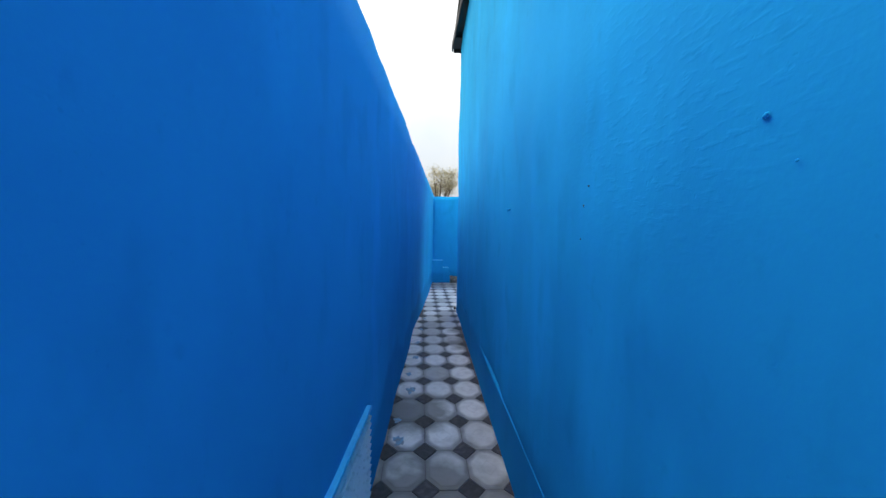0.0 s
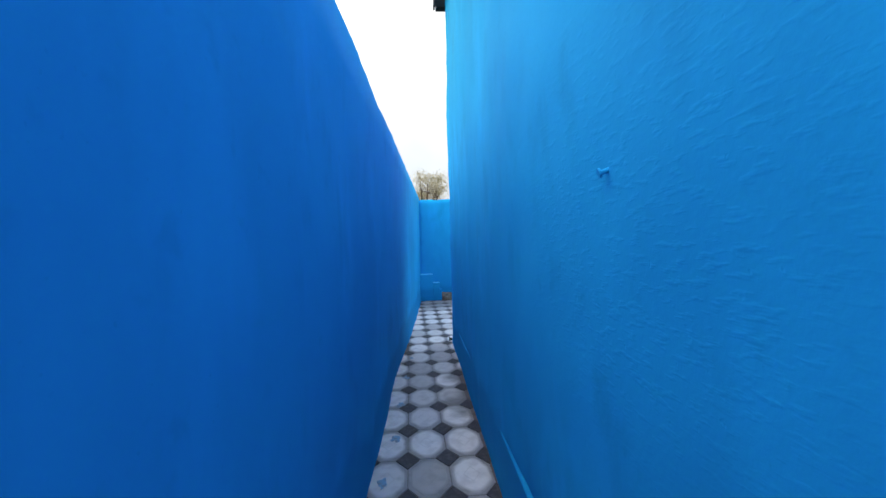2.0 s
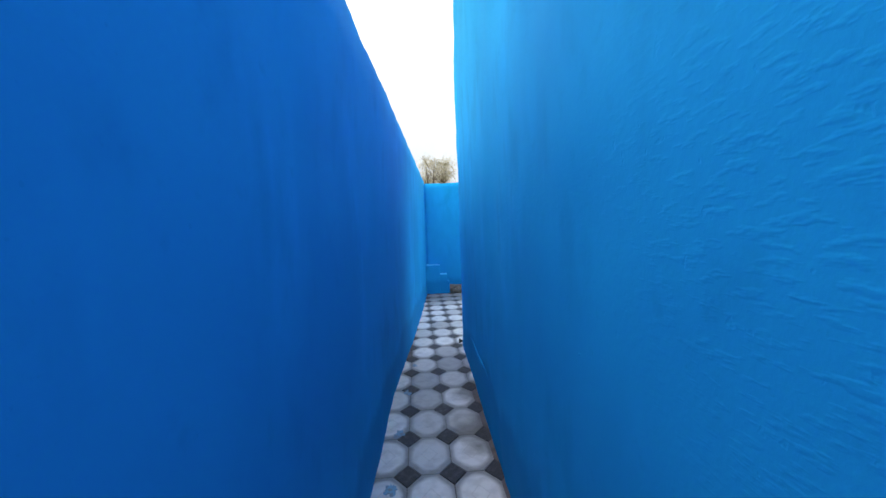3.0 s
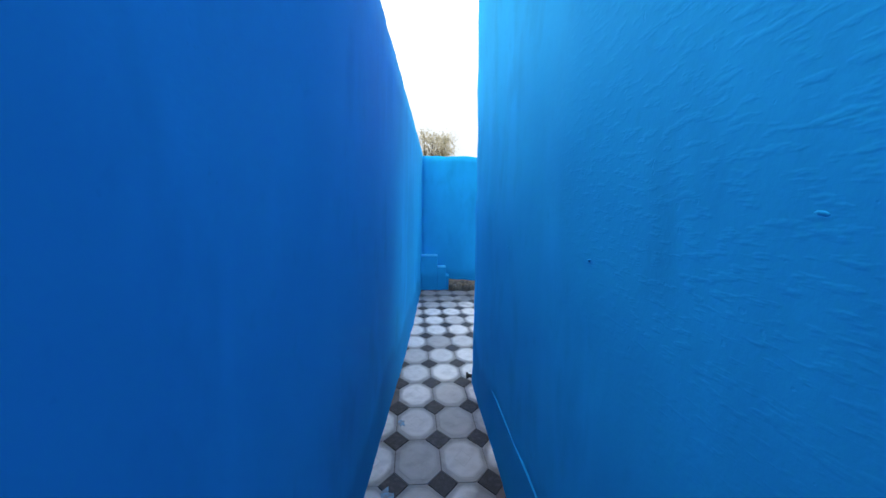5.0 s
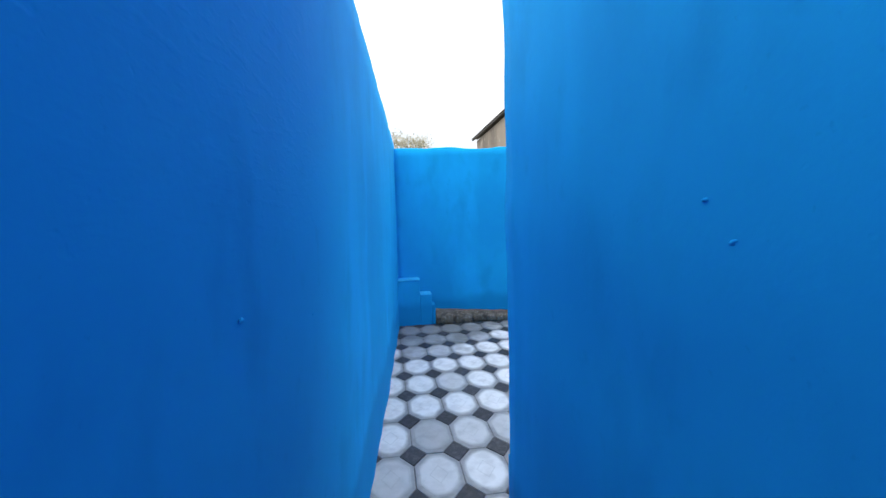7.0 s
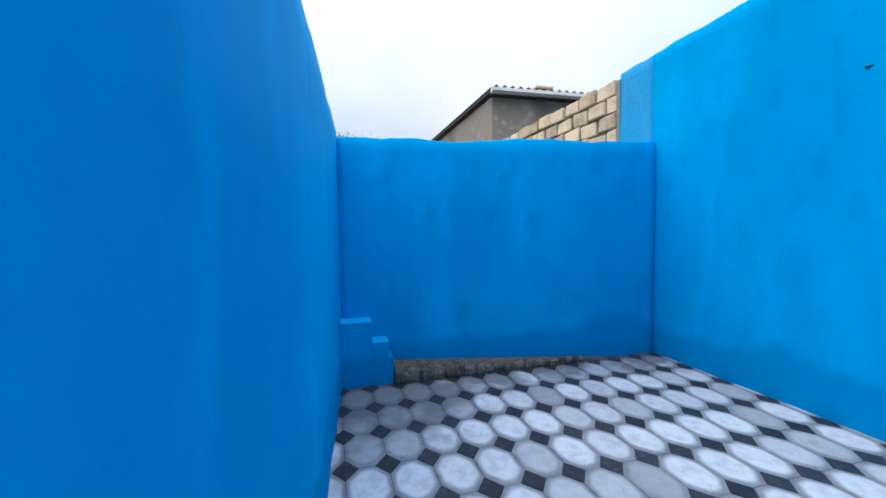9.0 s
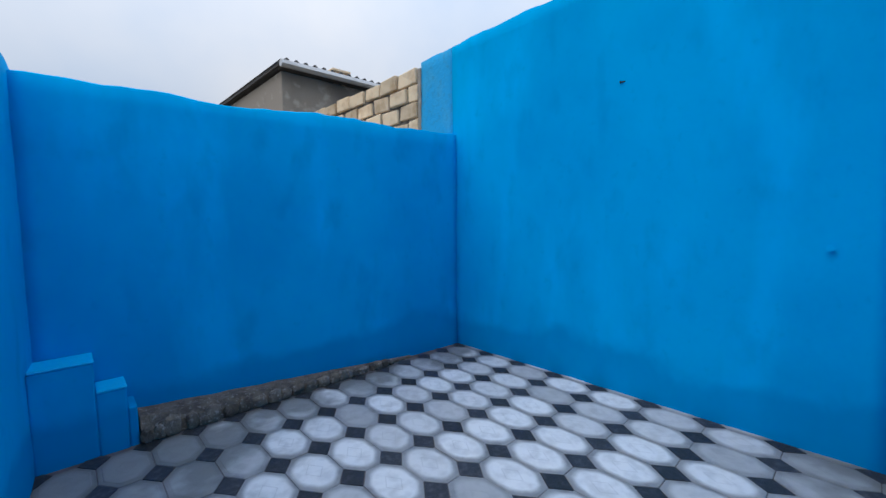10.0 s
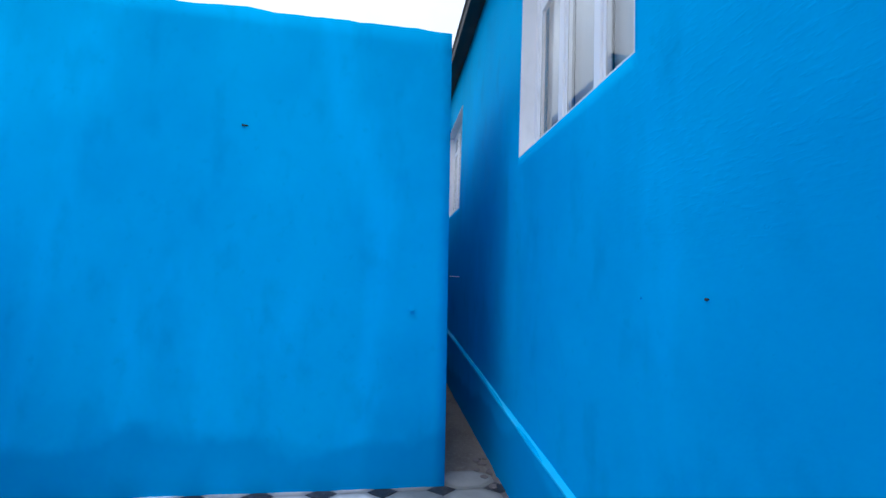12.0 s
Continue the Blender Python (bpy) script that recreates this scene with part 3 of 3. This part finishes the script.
def build_rubble():
    rb = empty("stone_footing", "exposed brown rubble footing under the blue wall", "footing", (1.1, 8.9, 0), kind="structure")
    bm = bmesh.new()
    prev = None
    for i in range(41):
        x = 1.12 + 2.35 * i / 40
        f = 1 - i / 40
        top = 0.15 * f + 0.02 + 0.012 * noise.noise((x * 6, 1, 1))
        y0 = back_y(x) - 0.05 - 0.19 * f + 0.015 * noise.noise((x * 7, 2, 2))
        cur = [bm.verts.new((x - 1.1, y - 8.9, z)) for y, z in ((y0, -0.05), (y0 + 0.02, top * 0.55), (y0 + 0.07, top * 0.95), (back_y(x) + 0.02, top), (back_y(x) + 0.02, -0.05))]
        if prev:
            for k in range(5):
                bm.faces.new([prev[k], cur[k], cur[(k + 1) % 5], prev[(k + 1) % 5]])
        else:
            bm.faces.new(cur)
        prev = cur
    bm.faces.new(prev[::-1])
    part("mortar_bed", bm, RUBBLE, rb, "crumbling brown mortar")
    rng = random.Random(4)
    x = 1.15
    while x < 3.2:
        f = 1 - (x - 1.12) / 2.35
        s = rng.uniform(0.06, 0.13)
        h = (0.05 + 0.085 * f) * rng.uniform(0.75, 1.1)
        y0 = back_y(x) - 0.05 - 0.19 * f
        b = bmesh.new()
        bmesh.ops.create_icosphere(b, subdivisions=2, radius=1)
        for v in b.verts:
            k = 1 + 0.25 * noise.noise(v.co * 1.7 + Vector((x * 9, 0, 0)))
            c = Vector([math.copysign(abs(t) ** 0.65, t) for t in v.co]) * k
            v.co = Vector((x - 1.1 + c.x * s * 0.5, y0 - 8.9 + 0.008 + c.y * 0.035, h * 0.5 + c.z * h * 0.55))
        part("stone", b, RUBBLE, rb)
        x += s * rng.uniform(0.8, 1.1)


def build_passage_floor():
    bm = bmesh.new()
    n = 30
    rows = []
    for i in range(n + 1):
        x = 4.22 + 7.3 * i / n
        rows.append([bm.verts.new((x, 4.4 + 1.05 * k / 6, 0.002 + 0.005 * noise.noise((x * 2, k, 0)) + (-0.03 if i == 0 else 0))) for k in range(7)])
    for a, b in zip(rows, rows[1:]):
        for k in range(6):
            bm.faces.new([a[k], b[k], b[k + 1], a[k + 1]]).smooth = True
    ext = bmesh.ops.extrude_face_region(bm, geom=list(bm.faces))
    for v in ext["geom"]:
        if isinstance(v, bmesh.types.BMVert):
            v.co.z = -0.1
    thing("floor_passage", bm, CONCRETE, "stained brown concrete floor of the side passage", "floor", "structure")


def build_debris():
    """Broken tile bits at the mouth of the side passage."""
    rng = random.Random(8)
    for i in range(22):
        x = rng.uniform(3.6, 4.6)
        y = house_y(x) + 0.05 + rng.uniform(0.01, 0.13)
        s = rng.uniform(0.012, 0.04)
        b = bmesh.new()
        k = rng.randint(4, 6)
        a0 = rng.uniform(0, 6)
        ring = [(s * rng.uniform(0.6, 1.1) * math.cos(a0 + j * 6.283 / k), s * rng.uniform(0.6, 1.1) * math.sin(a0 + j * 6.283 / k)) for j in range(k)]
        h = rng.uniform(0.006, 0.014)
        lo = [b.verts.new((p, q, 0)) for p, q in ring]
        hi = [b.verts.new((p * 0.88, q * 0.88, h)) for p, q in ring]
        b.faces.new(lo[::-1])
        b.faces.new(hi)
        for j in range(k):
            b.faces.new([lo[j], lo[(j + 1) % k], hi[(j + 1) % k], hi[j]])
        ob = thing("tile_shard", b, GROUT, "small broken grey tile shard lying by the plinth", "rubble", group="broken tile shards")
        ob.location = (x, y, 0.006)


def build_grille():
    y0, y1 = -1.9, -0.19
    g = empty("wall_grille", "grey slatted metal grille with a blue-painted top", "grille", (left_x(-0.8) - 0.055, -0.8, 0.06))
    g.rotation_euler.z = -math.atan(0.068)
    a, b = y0 + 0.8, y1 + 0.8
    part("top_rail", cube((-0.02, a, 0.482), (0.085, b, 0.505), 0.006), BLUE_LIGHT, g, "rail painted bright blue")
    part("back_plate", cube((-0.02, a, 0.0), (0.035, b - 0.01, 0.482)), SILVER, g)
    part("end_plate", cube((0.035, b - 0.012, 0.0), (0.07, b - 0.004, 0.482), 0.002), SILVER, g)
    for k in range(12):
        bm = bmesh.new()
        z = 0.01 + k * 0.039
        r = [bm.verts.new(c) for c in ((0.035, a, z), (0.08, a, z - 0.006), (0.083, a, z + 0.004), (0.035, a, z + 0.027))]
        t = [bm.verts.new(c) for c in ((0.035, b, z), (0.08, b, z - 0.006), (0.083, b, z + 0.004), (0.035, b, z + 0.027))]
        for j in range(4):
            bm.faces.new([r[j], t[j], t[(j + 1) % 4], r[(j + 1) % 4]])
        bm.faces.new(r[::-1])
        bm.faces.new(t)
        part("slat", bm, SILVER, g)


def build_pipe():
    x, y = right_x(4.9) + 0.04, 4.95
    p = empty("drain_pipe_end", "short black capped pipe stub low on the wall corner", "pipe", (x, y, 0.055))
    part("pipe", tube(bmesh.new(), (0.06, -0.05, 0), (-0.045, 0, 0), 0.016, 14), BLACK, p)
    part("cap", tube(bmesh.new(), (-0.045, 0, 0), (-0.062, 0, 0), 0.027, 16), BLACK, p)


def build_fixings():
    """Nails, studs and lumps left in the plaster."""
    def stud(name, at, d, r, ln, m, label):
        d = Vector(d).normalized()
        b = tube(bmesh.new(), -d * 0.03, d * ln, r, 10, r * 0.75)
        tube(b, d * ln, d * (ln + 0.006), r * 1.5, 10)
        ob = thing(name, b, m, label, "fixing")
        ob.location = at
    stud("wall_stud", (YARD_X, 5.63, 1.29), (-1, 0, 0.1), 0.014, 0.022, BLUE, "paint-covered iron stud sticking out of the blue wall")
    stud("nail", (YARD_X, 6.88, 2.57), (-0.5, 1, -0.1), 0.007, 0.028, RUST, "bent rusty nail in the tall blue wall")
    stud("nail", (2.22, house_y(2.22), 1.49), (0, 1, 0), 0.003, 0.002, RUST, "rusty nail head in the blue house wall")
    stud("nail", (right_x(0.25) + 0.03, 0.26, 1.66), (-1, 0.2, -0.3), 0.008, 0.012, BLUE, "blue-painted peg stub in the alley wall")
    stud("nail", (2.54, house_y(2.54), 1.48), (0, 1, 0), 0.003, 0.002, BLUE, "painted-over nail head in the blue house wall")
    stud("iron_rod", (6.55, house_y(6.55), 1.56), (0, 1, 0), 0.006, 0.12, SILVER, "thin pale iron rod sticking out of the house wall")
    for y, z, r in ((-1.02, 1.616, 0.003), (-1.0, 1.503, 0.0015), (-1.055, 1.68, 0.0018)):
        stud("nail", (right_x(y) + 0.03, y, z), (-1, 0.1, 0), r, 0.002, RUST, "rusty nail stub in the blue alley wall")
    # lumps of plaster caught under the paint; the first two stand in for dents
    rng = random.Random(31)
    for side, u, z, s in ((1, -1.74, 1.72, 0.017), (1, -1.80, 1.64, 0.01), (1, -0.98, 1.61, 0.014), (1, 2.08, 1.50, 0.022), (1, 2.71, 1.36, 0.018), (1, 3.87, 1.405, 0.024), (1, 3.92, 1.46, 0.018),
                          (1, 3.69, 1.3, 0.035), (1, 1.2, 1.1, 0.016), (0, 4.53, 1.2, 0.026), (0, 4.1, 1.29, 0.02), (0, 2.05, 1.61, 0.02), (0, -2.2, 1.5, 0.02), (2, 2.56, 1.16, 0.016), (2, 2.77, 1.47, 0.018)):
        b = bmesh.new()
        bmesh.ops.create_icosphere(b, subdivisions=2, radius=s * 0.36)
        for v in b.verts:
            v.co *= 1 + 0.7 * noise.noise(v.co * 160 + Vector((u, z, 0)) * 7)
            v.co = Vector((v.co.x * 0.5, v.co.y * 1.3, v.co.z * 0.6))
        ob = thing("plaster_lump", b, BLUE, "blue-painted lump of plaster on the wall", "plaster lump", group="plaster lumps", smooth=True)
        ob.location = ((left_x(u) - 0.03 * (u > 1), u, z), (right_x(u) + 0.03, u, z), (u, house_y(u), z))[side]
        ob.rotation_euler = (rng.uniform(-0.5, 0.5), 0, 1.57 if side == 2 else 0)


def build_splashes():
    """Dried paint on the floor along the boundary wall."""
    rng = random.Random(3)
    for y, o, s in ((0.45, 0.1, 0.07), (0.75, 0.05, 0.05), (1.35, 0.1, 0.075), (1.75, 0.04, 0.05), (2.3, 0.07, 0.06), (2.9, 0.05, 0.055), (3.6, 0.04, 0.05), (4.3, 0.05, 0.04)):
        b = bmesh.new()
        n = 22
        ring = []
        for k in range(n):
            a = k * 6.2832 / n
            r = s * (0.75 + 0.6 * noise.noise((math.cos(a) * 2.2 + y * 5, math.sin(a) * 2.2, y)))
            ring.append((r * math.cos(a) * 0.8, r * math.sin(a) * 1.3))
        lo = [b.verts.new((p, q, 0)) for p, q in ring]
        hi = [b.verts.new((p * 0.94, q * 0.94, 0.0015)) for p, q in ring]
        b.faces.new(hi)
        b.faces.new(lo[::-1])
        for k in range(n):
            b.faces.new([lo[k], lo[(k + 1) % n], hi[(k + 1) % n], hi[k]])
        ob = thing("paint_splash", b, SPLASH, "dried pale blue paint splash on the tiles", "paint splash", group="paint splashes")
        ob.location = (left_x(y) + o, y, 0.0075)


SPLASH = mat("dried_paint", (0.2, 0.42, 0.6), 0.7, spots=[(40, 0.42, 0.6, (0.25, 0.27, 0.29), 0.85, 1)], fine=0.3)
build_steps()
build_rubble()
build_passage_floor()
build_debris()
build_grille()
build_pipe()
build_fixings()
build_splashes()


# ---- beyond the walls ----
def build_block_wall():
    bw = empty("block_wall", "unplastered tan limestone block wall with dark joints", "wall", (YARD_X, 9.4, 0), kind="structure")
    part("mortar_core", cube((0.035, 0.06, -0.1), (0.24, 7.0, 3.36)), MORTAR, bw)
    part("rendered_end", cube((0.005, 0.0, -0.1), (0.26, 0.06, 3.36), 0.01), RENDER_GREY, bw, "grey mortar-smeared end")
    shapes = []
    for k in range(7):
        b = cube((0, 0.01, 0.009), (0.25, 0.397, 0.2), 0.018)
        for v in b.verts:
            v.co += Vector((noise.noise(v.co * 9 + Vector((k * 5, 0, 0))), noise.noise(v.co * 8 + Vector((0, k * 7, 0))), noise.noise(v.co * 8 + Vector((0, 0, k * 3))))) * 0.02
        shapes.append(mesh("block", b, LIMESTONE))
    rng = random.Random(5)
    for c in range(6):
        y = 0.06 - (c % 2) * 0.2
        while y < 6.7:
            ob = new("block", rng.choice(shapes))
            ob.parent = bw
            ob.location = (rng.uniform(-0.02, 0.015), max(y, 0.06), 3.4 - (c + 1) * 0.212)
            ob.rotation_euler = (rng.uniform(-0.03, 0.03), 0, rng.uniform(-0.02, 0.02))
            if y < 0.06:
                ob.scale = (1, 0.5, 1)
            else:
                ob.scale = (1, rng.uniform(0.9, 1.0), rng.uniform(0.88, 1.0))
            y += 0.41


def build_neighbour():
    x0, y0, x1, y1, zt = 4.42, 14.3, 12.0, 20.5, 4.8
    h = empty("neighbour_house", "grey rendered house with a corrugated sheet roof", "house", (x0, y0, -0.12))
    part("wall", cube((0, 0, 0), (x1 - x0, y1 - y0, zt), 0.02), RENDER_GREY, h, "stained grey rendered wall")
    bm = bmesh.new()
    n = 180
    rows = []
    for i in range(n + 1):
        x = -0.14 + (x1 - x0 + 0.4) * i / n
        z = zt + 0.14 + 0.045 * math.cos(x * 6.2832 / 0.21)
        rows.append([bm.verts.new((x, y, z + d + 0.02 * (y > 3))) for y, d in ((-0.32, 0), (y1 - y0 + 0.4, 0), (y1 - y0 + 0.4, -0.012), (-0.32, -0.012))])
    for a, b in zip(rows, rows[1:]):
        for k in range(4):
            bm.faces.new([a[k], b[k], b[(k + 1) % 4], a[(k + 1) % 4]]).smooth = True
    roof = part("roof", bm, ROOF, h, "dark weathered corrugated sheets")
    part("verge_board", cube((-0.12, -0.3, zt + 0.04), (-0.08, y1 - y0 + 0.35, zt + 0.12)), FASCIA, roof)
    part("soffit", cube((-0.08, -0.26, zt + 0.002), (x1 - x0, 0.0, zt + 0.02)), FASCIA, roof)
    g = bmesh.new()
    prof = [(-0.4, 0.10), (-0.42, 0.02), (-0.37, -0.03), (-0.30, -0.03), (-0.27, 0.02), (-0.27, 0.10)]
    rr = [[g.verts.new((x, y, zt + z)) for y, z in prof] for x in (-0.14, x1 - x0)]
    for k in range(6):
        g.faces.new([rr[0][k], rr[1][k], rr[1][(k + 1) % 6], rr[0][(k + 1) % 6]])
    g.faces.new(rr[0])
    g.faces.new(rr[1][::-1])
    part("gutter", g, GUTTER, roof, "pale metal gutter")
    ch = bmesh.new()
    box(ch, (1.4, 0.3, zt + 0.1), (1.82, 0.62, zt + 0.4), 0.05)
    box(ch, (1.36, 0.26, zt + 0.4), (1.86, 0.66, zt + 0.47), 0.02)
    part("chimney", ch, LIMESTONE, roof, "pale stone chimney stub with a flat cap")


def build_tree(at, height, spread, seed):
    rng = random.Random(seed)
    t = empty("tree", "pale dusty-leaved tree rising behind the wall", "tree", at)
    bm = bmesh.new()
    fork = height * 0.42
    tube(bm, (0, 0, -0.1), (0.04, 0.02, fork), 0.16, 12, 0.11)
    tips = []
    for k in range(9):
        a = k * 2.4 + rng.uniform(-0.3, 0.3)
        r = spread * rng.uniform(0.35, 0.8)
        mid = Vector((math.cos(a) * r * 0.5, math.sin(a) * r * 0.5, fork + height * 0.22))
        tip = Vector((math.cos(a) * r, math.sin(a) * r, height * rng.uniform(0.72, 0.95)))
        tube(bm, (0.03, 0.02, fork - 0.1), mid, 0.07, 8, 0.045)
        tube(bm, mid, tip, 0.045, 7, 0.012)
        for q in range(5):
            e = mid.lerp(tip, rng.uniform(0.3, 1)) + Vector((rng.uniform(-1, 1), rng.uniform(-1, 1), rng.uniform(0, 0.9))) * spread * 0.34
            tube(bm, mid.lerp(tip, 0.5), e, 0.018, 5, 0.006)
            tips += [e, tip]
    part("trunk", bm, BARK, t)
    verts, faces = [], []
    for e in tips:
        for q in range(60):
            c = e + Vector((rng.gauss(0, 1), rng.gauss(0, 1), rng.gauss(0, 0.8))) * spread * 0.16
            u = Vector((rng.uniform(-1, 1), rng.uniform(-1, 1), rng.uniform(-1, 1))).normalized()
            w = u.orthogonal().normalized()
            s = rng.uniform(0.03, 0.06)
            i = len(verts)
            verts += [c - u * s, c + w * s * 0.45, c + u * s, c - w * s * 0.45]
            faces.append((i, i + 1, i + 2, i + 3))
    me = bpy.data.meshes.new("crown")
    me.from_pydata(verts, [], faces)
    me.materials.append(LEAF)
    ob = new("crown", me)
    ob.parent = t


build_block_wall()
build_neighbour()
build_tree((1.2, 20.4, -0.12), 4.85, 1.25, 11)


# ---- tiled floor ----
def build_floor():
    bm = bmesh.new()
    pts = [(-0.6, Y_START), (1.3, Y_START), (1.3, 4.4), (4.24, 4.4), (4.3, 5.4), (4.3, 8.8), (0.3, 9.3), (-0.2, 4)]
    lo = [bm.verts.new((x, y, -0.1)) for x, y in pts]
    hi = [bm.verts.new((x, y, -0.001)) for x, y in pts]
    bm.faces.new(hi)
    bm.faces.new(lo[::-1])
    for k in range(len(pts)):
        j = (k + 1) % len(pts)
        bm.faces.new([lo[k], lo[j], hi[j], hi[k]])
    fl = thing("floor", bm, GROUT, "grey cement tiles, octagons with small dark lozenges", "floor", "structure")
    a, b = 0.082, 0.108   # half sizes of the dark lozenge
    g = 0.0022

    def slab(name, ring, top, material, dish):
        bm = bmesh.new()
        lo = [bm.verts.new((x, y, -0.02)) for x, y in ring]
        mid = [bm.verts.new((x, y, top - 0.002)) for x, y in ring]
        hi = [bm.verts.new((x * 0.975, y * 0.985, top)) for x, y in ring]
        n = len(ring)
        for k in range(n):
            j = (k + 1) % n
            bm.faces.new([lo[k], lo[j], mid[j], mid[k]])
            bm.faces.new([mid[k], mid[j], hi[j], hi[k]])
        if dish:
            i1 = [bm.verts.new((x * 0.84, y * 0.86, top)) for x, y in ring]
            i2 = [bm.verts.new((x * 0.80, y * 0.83, top + 0.0018)) for x, y in ring]
            for k in range(n):
                j = (k + 1) % n
                bm.faces.new([hi[k], hi[j], i1[j], i1[k]])
                bm.faces.new([i1[k], i1[j], i2[j], i2[k]])
            bm.faces.new(i2)
        else:
            bm.faces.new(hi)
        return mesh(name, bm, material)
    hw, hv = W / 2 - g, V / 2 - g
    octo = slab("octagon_tile", [(hw, hv - b), (hw - a, hv), (-hw + a, hv), (-hw, hv - b), (-hw, -hv + b), (-hw + a, -hv), (hw - a, -hv), (hw, -hv + b)], 0.004, TILE, True)
    loz = slab("lozenge", [(a - g, 0), (0, b - g), (-a + g, 0), (0, -b + g)], 0.0035, DARK_STONE, False)
    rng = random.Random(21)

    def inside(x, y, m):
        if y > 8.82 or x > YARD_X + 0.12 + (0.05 if y < 5.3 else 0):
            return False
        if y < 4.95:
            if x > right_x(y) + 0.1 and not (y > house_y(x) - 0.1 and 1.0 < x < 4.3):
                return False
        return x > left_x(y) - 0.14
    for i in range(-1, 33):
        for j in range(-3, 16):
            for name, me, x, y in (("lozenge", loz, X0 - j * W, Y0 - i * V), ("octagon_tile", octo, X0 - (j - 0.5) * W, Y0 - (i - 0.5) * V)):
                if y > -5.3 and inside(x, y, 0.1):
                    ob = new(name, me)
                    ob.parent = fl
                    ob.location = (x + rng.uniform(-1, 1) * 0.0012, y + rng.uniform(-1, 1) * 0.0012, rng.uniform(0, 0.0016))
                    ob.rotation_euler = (rng.uniform(-1, 1) * 0.004, rng.uniform(-1, 1) * 0.006, rng.uniform(-1, 1) * 0.006)


build_floor()
